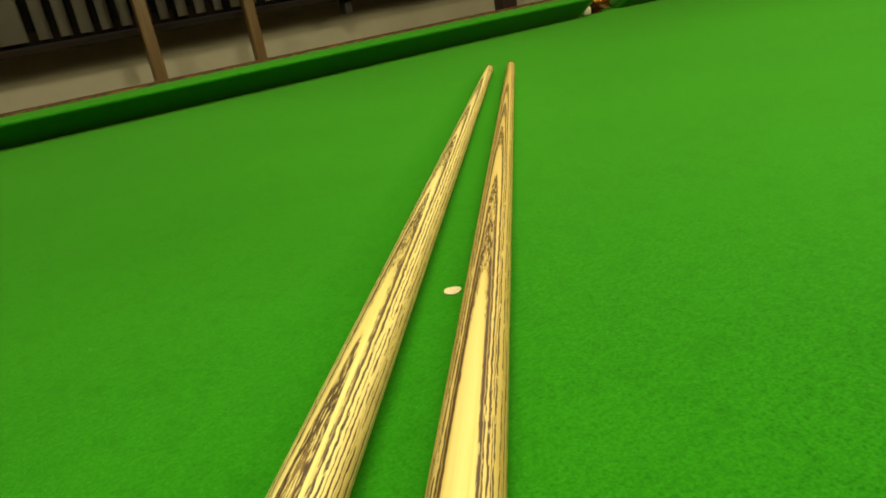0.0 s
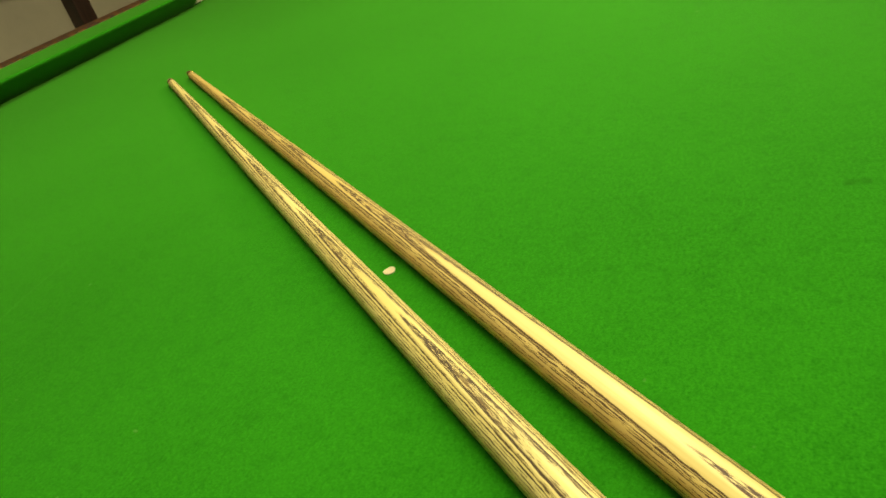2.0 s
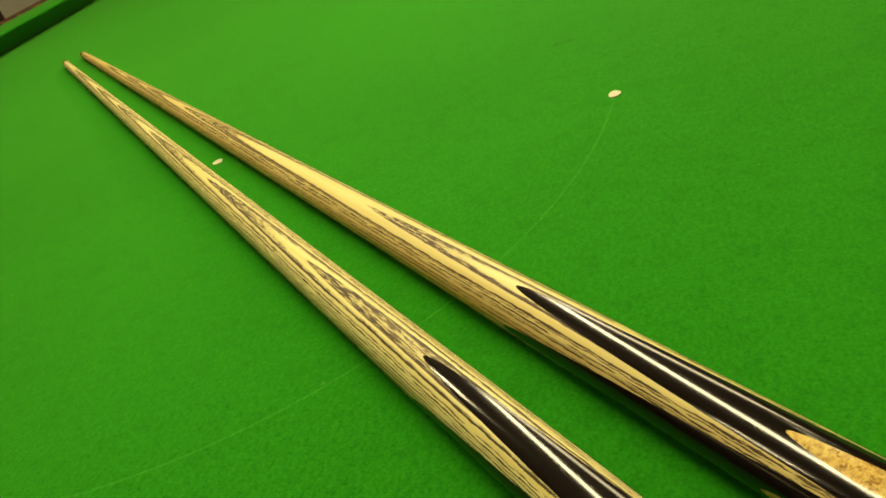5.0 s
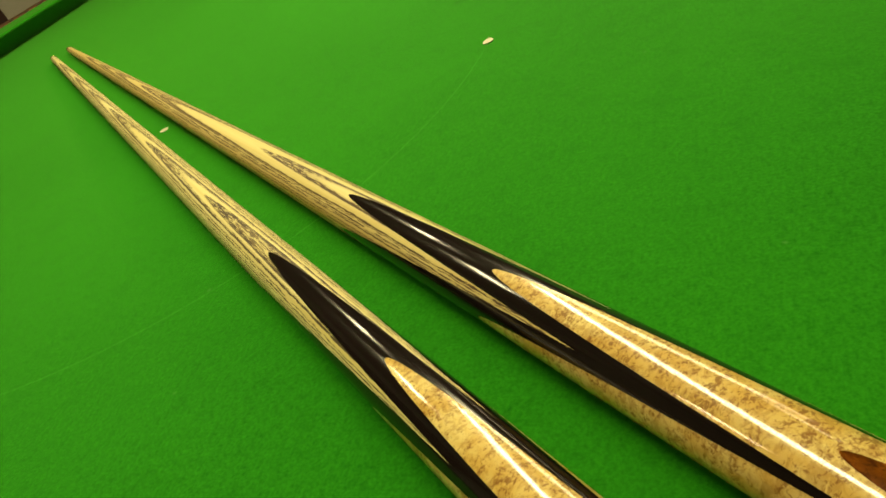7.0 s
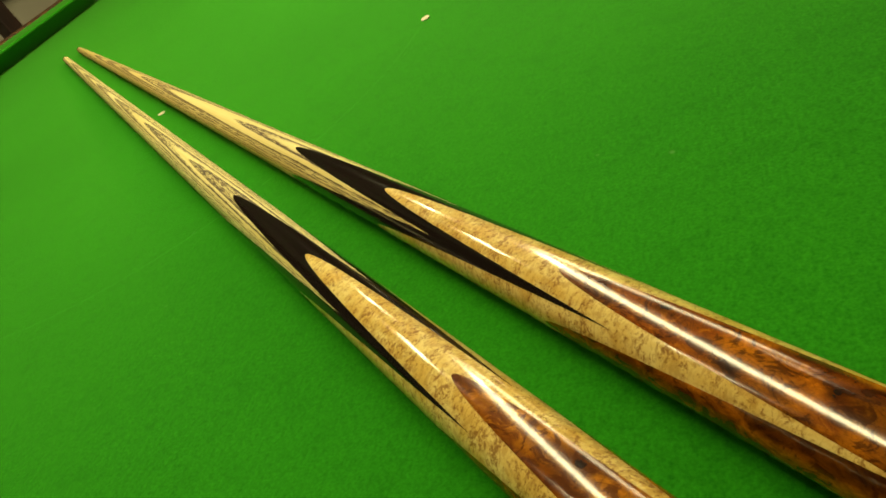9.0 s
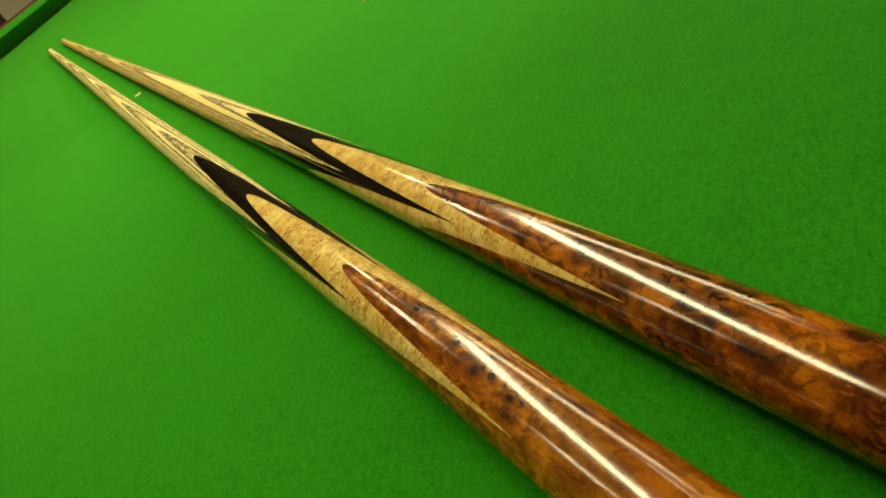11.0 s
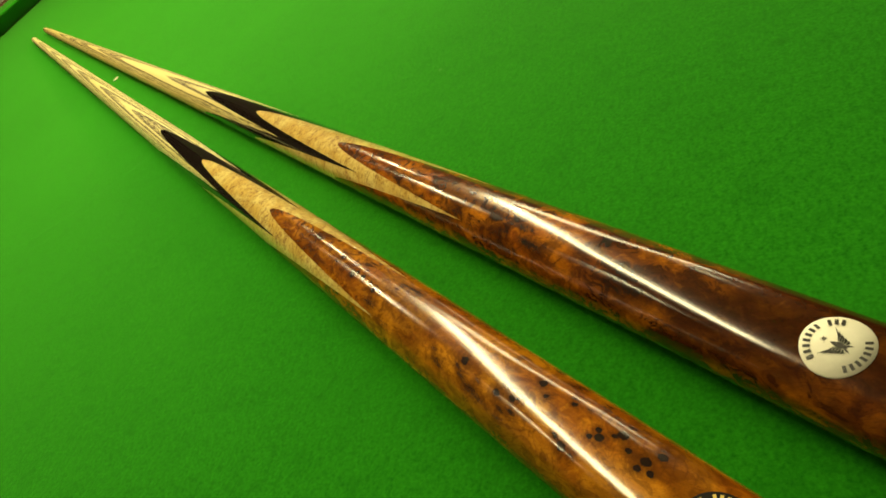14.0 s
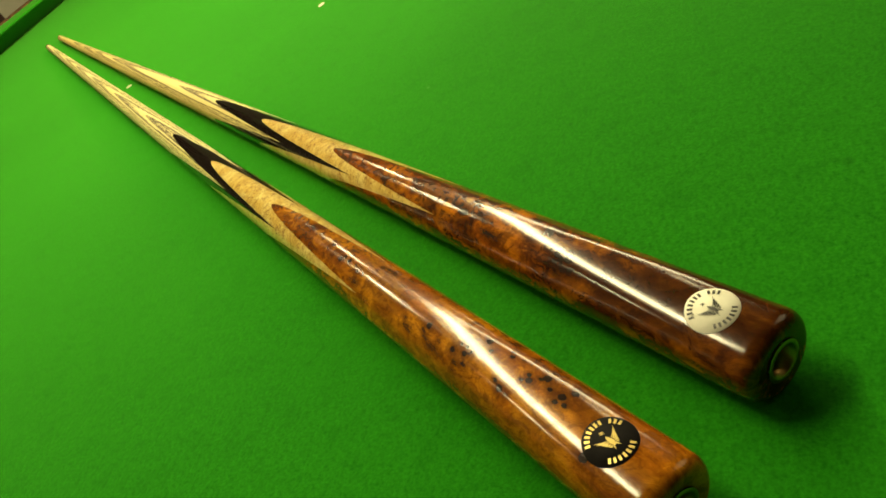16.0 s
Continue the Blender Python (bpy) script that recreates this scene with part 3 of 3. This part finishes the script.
# marks on the cloth: two spots and the faint arc of the D
for x, y, a in ((0.0, 0.0, 10), (0.292, 0.0, 75)):
    bm = bmesh.new()
    pts = [(0.0038 * (1 + 0.10 * math.sin(3 * t + a)) * math.cos(t), 0.0036 * (1 + 0.07 * math.cos(2 * t + a)) * math.sin(t)) for t in np.linspace(0, 2 * math.pi, 22, endpoint=False)]
    sp = thing("spot", prism(pts, 0.0, 0.0005), CHALK, "small worn white paper spot stuck on the green baize", "spot", "spots on the table")
    sp.matrix_world = pose(x, y, 0.0002, 0, 0, a)
rows = []
for i in range(121):
    a = math.pi * (1 + i / 120)
    rows.append([(r * math.cos(a), r * math.sin(a), 0.00006) for r in (0.2924, 0.2911)])
tagged(part("marking_line", grid(rows), CHALKED, table, "faint worn chalk arc of the D"))

# ---------------------------------------------------------------- the cues

def radius(s):
    """Radius of a cue s metres from its tip."""
    return 0.0048 + 0.0059 * s + 0.00035 * s * s


def flat_depth(s, flat):
    """flat: where it begins, its depth at the butt end, the cue's length, its turn from the top."""
    return flat[1] * (max(0.0, s - flat[0]) / (flat[2] - flat[0])) ** 1.6


CROWN = 0.72


def bore(s, a, flat):
    """Radius at angle a (0 is the top), with the slightly crowned, soft-edged flat that is cut into the butt for the badge."""
    r = radius(s)
    b = (a - flat[3] + math.pi) % (2 * math.pi) - math.pi
    if s > flat[0] and abs(b) < 1.15:
        p = (r - flat_depth(s, flat)) / math.cos(CROWN * b)
        k = min(0.0012, 0.35 * flat_depth(s, flat) + 0.000002)
        if p - r < 12 * k:
            r = p - k * math.log(1 + math.exp((p - r) / k)) if p < r else r - k * math.log(1 + math.exp((r - p) / k))
    return r


def skin(lo, hi, turn, rows, flat, cols=128):
    """The cue's surface between two borders lo(angle) and hi(angle)."""
    out = []
    for i in range(rows + 1):
        row = []
        for k in range(cols):
            a = 2 * math.pi * k / cols
            s0, s1 = lo(a - turn), hi(a - turn)
            s = s0 + (s1 - s0) * i / rows
            r = bore(s, a, flat)
            row.append((s, -r * math.sin(a), r * math.cos(a)))
        out.append(row)
    return grid(out, False, True)


def tongues(point, valley):
    """Border of four spliced tongues: pointed valleys between rounded points."""
    def border(a):
        b = abs((a + math.pi / 4) % (math.pi / 2) - math.pi / 4)
        return point + (valley - point) * (1 - math.cos(b)) / (1 - math.cos(math.pi / 4))
    return border


def level(s):
    return lambda a: s


def snooker_cue(label, tip, toward, LC, flat_turn, borders, knots, wood, maple, root, badge_at, badge_colour, badge_ink):
    turn, flat = 0.0, (1.381, 0.0026, LC, radians(flat_turn))
    butt = tuple(Vector(tip) + (Vector(toward) - Vector(tip)).normalized() * LC)
    a, b = Vector((*tip, radius(0))), Vector((*butt, radius(LC)))
    ax = (b - a).normalized()
    side = Vector((0, 0, 1)).cross(ax).normalized()
    up = ax.cross(side)
    m = Matrix((ax, side, up)).transposed().to_4x4()
    m.translation = a
    cue = holder("snooker_cue", label, "snooker cue", m, "pair of snooker cues")
    e, mp, bu = (tongues(*x) for x in borders)
    part("tip", lathe([(0.0, 0.0028), (0.0006, 0.0040), (0.0020, 0.0047), (0.0052, 0.0048)], 32), TIPLEATHER, cue, "brown leather tip")
    part("ferrule", lathe([(0.0052, 0.0049), (0.0128, radius(0.012))], 32), BRASS, cue, "brass ferrule")
    part("shaft", skin(level(0.0128), e, turn, 140, flat), wood, cue, "pale ash with dark arrow-shaped grain")
    part("ebony_splice", skin(e, mp, turn, 30, flat), EBONY, cue, "black lacquered ebony splices")
    part("maple_splice", skin(mp, bu, turn, 30, flat), maple, cue, "speckled golden maple splices")
    bm = skin(bu, level(LC - 0.0045), turn, 520, flat, 192)
    # rounded end, down to the rim of the insert
    rows = []
    for i in range(9):
        t = math.pi / 2 * i / 8
        row = []
        for k in range(192):
            ang = 2 * math.pi * k / 192
            r = bore(LC - 0.0045, ang, flat) - 0.004 * (1 - math.cos(t))
            row.append((LC - 0.0045 + 0.0045 * math.sin(t), -r * math.sin(ang), r * math.cos(ang)))
        rows.append(row)
    rows.append([(LC, -0.0068 * math.sin(2 * math.pi * k / 192), 0.0068 * math.cos(2 * math.pi * k / 192)) for k in range(192)])
    cap = grid(rows, False, True)
    me = bpy.data.meshes.new("cap")
    cap.to_mesh(me)
    cap.free()
    bm.from_mesh(me)
    bpy.data.meshes.remove(me)
    bmesh.ops.remove_doubles(bm, verts=bm.verts, dist=0.00002)
    body = part("butt", bm, root, cue, "glossy red-brown burl butt with dark knots")
    # dark knots of the burl, each with a stained halo
    me = body.data
    co = np.empty(len(me.vertices) * 3)
    me.vertices.foreach_get("co", co)
    co = co.reshape(-1, 3)
    ang = np.arctan2(-co[:, 1], co[:, 2])
    knot, halo = np.zeros(len(co)), np.zeros(len(co))
    # each knot has a few smaller ones beside it
    rnd = random.Random(round(LC * 1e4))
    brood = []
    for mm, deg, size in knots:
        size = min(size, 10)
        brood.append((mm, deg, size, size))
        for k in range(rnd.choice((1, 1, 2, 3))):
            brood.append((mm + rnd.uniform(-4.5, 4.5), deg + rnd.uniform(-14, 14), rnd.uniform(0.35, 0.7) * size, 0.6 * size))
    for mm, deg, size, around in brood:
        far = (ang - radians(deg) + math.pi) % (2 * math.pi) - math.pi
        dist = np.hypot((co[:, 0] - mm / 1000) * 0.85, far * radius(mm / 1000))
        knot = np.maximum(knot, np.exp(-0.7 * (dist / (size / 8400)) ** 2))
        halo = np.maximum(halo, np.exp(-0.7 * (dist / (around / 3300)) ** 2))
    for key, values in (("knot", knot), ("halo", halo)):
        me.attributes.new(key, "FLOAT", "POINT").data.foreach_set("value", values)
    # threaded insert in the end
    ring = [[(x, r * math.sin(t), r * math.cos(t)) for x, r in ((LC + 0.0004, 0.0068), (LC + 0.0006, 0.0062), (LC + 0.0004, 0.0050), (LC - 0.004, 0.0046), (LC - 0.009, 0.0046), (LC - 0.009, 0.0001))] for t in np.linspace(0, 2 * math.pi, 32, endpoint=False)]
    part("insert", grid(ring, True, False), DULLBRASS, cue, "round brass insert in the butt end")
    # badge, laid on the flat
    R = 0.0080
    sb, fa = badge_at, flat[3]

    def on(u, w, lift):
        """A place on the badge: u along the cue, w across it, in metres from its centre."""
        h = radius(sb + u) - flat_depth(sb + u, flat)
        b = math.atan2(w, h)
        h = h * math.cos(b) / math.cos(CROWN * b) + lift
        return (sb + u, -h * math.sin(fa) - w * math.cos(fa), h * math.cos(fa) - w * math.sin(fa))

    def disc(outer, inner, z0, z1, n=48):
        rows = []
        for t in np.linspace(0, 2 * math.pi, n, endpoint=False):
            c, s = math.cos(t), math.sin(t)
            rows.append([on(inner * c, inner * s, z1), on(outer * 0.985 * c, outer * 0.985 * s, z1), on(outer * c, outer * s, z0)])
        return grid(rows, True, False)

    badge = part("badge", disc(R, 0.0001, -0.0004, 0.00018), badge_colour, cue, "round maker's badge set into the butt")

    def bar(u, w, length, width, angle):
        c, s = math.cos(angle), math.sin(angle)
        q = [(u + (i * c * length - j * s * width) / 2, w + (i * s * length + j * c * width) / 2) for i, j in ((-1, -1), (1, -1), (1, 1), (-1, 1))]
        bm = bmesh.new()
        vs = [bm.verts.new(on(x, y, 0.00026)) for x, y in q]
        bm.faces.new(vs)
        return bm

    # lettering as a ring of short bars, and a winged sign in the middle
    mark = bmesh.new()

    def add(bm2):
        me2 = bpy.data.meshes.new("x")
        bm2.to_mesh(me2)
        bm2.free()
        mark.from_mesh(me2)
        bpy.data.meshes.remove(me2)

    for start, count, gap in ((188, 11, 13.0), (8, 7, 13.6)):
        for k in range(count):
            if count == 11 and k == 7:
                continue
            t = radians(start + (k - (count - 1) / 2) * gap)
            add(bar(0.0063 * math.cos(t), 0.0063 * math.sin(t), 0.0016, 0.00075, t))
    part("lettering", mark, badge_ink, badge, "ring of short marks on the badge", smooth=False)
    mark = bmesh.new()

    def leaf(*places):
        mark.faces.new([mark.verts.new(on(0.00086 * u, 0.00086 * w, 0.00027)) for u, w in places])

    for side2 in (-1, 1):
        # five broad feathers to a wing, the longest in front, and a forked tail
        for k in range(5):
            bu, bw, tu, tw = 0.1 + 0.42 * k, 0.30, -3.1 + 1.25 * k, 4.7 - 0.62 * k
            mu, mw = (bu + tu) / 2 + 0.45, (bw + tw) / 2 + 0.25
            leaf((bu, side2 * bw), (mu - 0.36, side2 * mw), (tu, side2 * tw), (mu + 0.34, side2 * (mw + 0.1)))
        leaf((1.6, 0), (2.3, side2 * 0.15), (4.0, side2 * 1.25), (2.5, side2 * 0.95))
    leaf((-1.9, 0.1), (-1.0, 0.55), (0.4, 0.8), (1.7, 0.6), (2.8, 0.0), (1.7, -0.6), (0.4, -0.8), (-1.0, -0.4))
    for k in range(8):
        g = radians(45 * k + 12)
        leaf((-3.5, 0), (-3.5 + 0.42 * math.cos(g + 0.3), 0.42 * math.sin(g + 0.3)), (-3.5 + (1.15 if k % 2 else 0.8) * math.cos(g), (1.15 if k % 2 else 0.8) * math.sin(g)), (-3.5 + 0.42 * math.cos(g - 0.3), 0.42 * math.sin(g - 0.3)))
    part("emblem", mark, badge_ink, badge, "winged emblem", smooth=False)
    return cue


def heights(*places):
    """Heights in mm at which the top of the shaft lies at those places along it."""
    return [1000 * radius(p) for p in places]


ASH_A = ash("ash_pale", (0.66, 0.605, 0.285), (0.57, 0.490, 0.170), (0.036, 0.021, 0.007), heights(0.122, 0.299, 0.422, 0.570, 0.739, 0.904), 0.0, stain=0.6)
ASH_B = ash("ash_amber", (0.62, 0.555, 0.245), (0.53, 0.420, 0.135), (0.045, 0.021, 0.006), heights(0.20, 0.315, 0.417, 0.557, 0.620, 0.897), 3.7, 0.60, 0.50, (0.37, 0.215, 0.042), 0.62, (0.64, 0.86))
MAPLE_A = birdseye("maple_a", (0.66, 0.530, 0.185), (0.54, 0.365, 0.080), 0.0)
MAPLE_B = birdseye("maple_b", (0.65, 0.515, 0.175), (0.53, 0.350, 0.075), 2.1)
BURL_A = burl("burl_light", (0.49, 0.195, 0.008), (0.31, 0.092, 0.003), (0.060, 0.014, 0.002), (0.105, 0.022, 0.0015), [(1.2, 0.95), (1.31, 0.85), (1.34, 0.15), (1.40, 0.05), (1.43, 0.25), (1.46, 0.0)], 0.0, 0.55)
BURL_B = burl("burl_dark", (0.50, 0.165, 0.005), (0.26, 0.064, 0.002), (0.026, 0.006, 0.001), (0.060, 0.012, 0.0015), [(1.2, 0.5), (1.33, 0.5), (1.348, 0.95), (1.368, 0.9), (1.377, 0.1), (1.398, 0.1), (1.406, 0.85), (1.42, 0.9)], 5.3, 0.72, 0.65)
BADGE_BLACK = plain("badge_black", (0.006, 0.005, 0.005), 0.7, 0, 500, 0.1)
BADGE_CREAM = plain("badge_cream", (0.80, 0.78, 0.66), 0.7, 0, 500, 0.05)
for badge_paint in (BADGE_BLACK, BADGE_CREAM):
    badge_paint.node_tree.nodes["Principled BSDF"].inputs["Specular IOR Level"].default_value = 0.12
INK_GOLD = plain("ink_gold", (0.62, 0.47, 0.13), 0.4, 0.3, 500, 0.1)
INK_BLACK = plain("ink_black", (0.02, 0.018, 0.012), 0.5, 0, 500, 0.1)

# knots: mm from the tip, degrees from the top, size in tenths of a mm
KNOTS_A = [(1275, -13, 10), (1301, -7, 8), (1316, -21, 9), (1314, 10, 10), (1321, 2, 9), (1331, 10, 8), (1334, 29, 9), (1341, -27, 9), (1350, -29, 9), (1346, -30, 6), (1346, 47, 8), (1378, 36, 9), (1390, 12, 11), (1391, 30, 8), (1398, 36, 9), (1394, 40, 7), (1402, 41, 6), (1407, 20, 9), (1413, 15, 8), (1415, 28, 7), (1411, 45, 6), (1404, -38, 6), (1417, -22, 9), (1415, -56, 6), (1424, -46, 8), (1429, -23, 6), (1436, -42, 6), (1445, -26, 10), (1441, -8, 9), (1445, -40, 6), (1454, -16, 10), (1456, -31, 9), (1434, 24, 11), (1472, 31, 12)]
KNOTS_B = [(1264, -15, 10), (1288, 22, 9), (1296, 31, 6), (1317, 51, 9), (1323, 59, 9), (1308, 41, 6), (1300, 54, 8), (1312, -4, 6), (1323, -13, 6), (1356, 20, 14), (1363, 32, 6), (1366, 10, 6), (1371, 19, 6), (1354, -26, 8), (1403, -12, 10), (1414, 20, 12), (1419, 37, 10), (1417, 44, 8), (1420, 22, 9), (1423, 34, 8), (1375, 36, 12), (1380, 38, 12), (1345, 44, 8), (1414, 31, 10)]
snooker_cue("pale ash snooker cue with a light orange burl butt", (-0.5366, 0.3949), (0.6231, -0.5165), 1.4955, -6.0, ((0.9995, 1.153), (1.1065, 1.2415), (1.223, 1.3375)), KNOTS_A, ASH_A, MAPLE_A, BURL_A, 1.475, BADGE_BLACK, INK_GOLD)
snooker_cue("amber ash snooker cue with a dark red-brown burl butt", (-0.5220, 0.4187), (0.6520, -0.4742), 1.4945, 2.0, ((1.003, 1.1555), (1.1095, 1.2535), (1.2245, 1.3375)), KNOTS_B, ASH_B, MAPLE_B, BURL_B, 1.475, BADGE_CREAM, INK_BLACK)
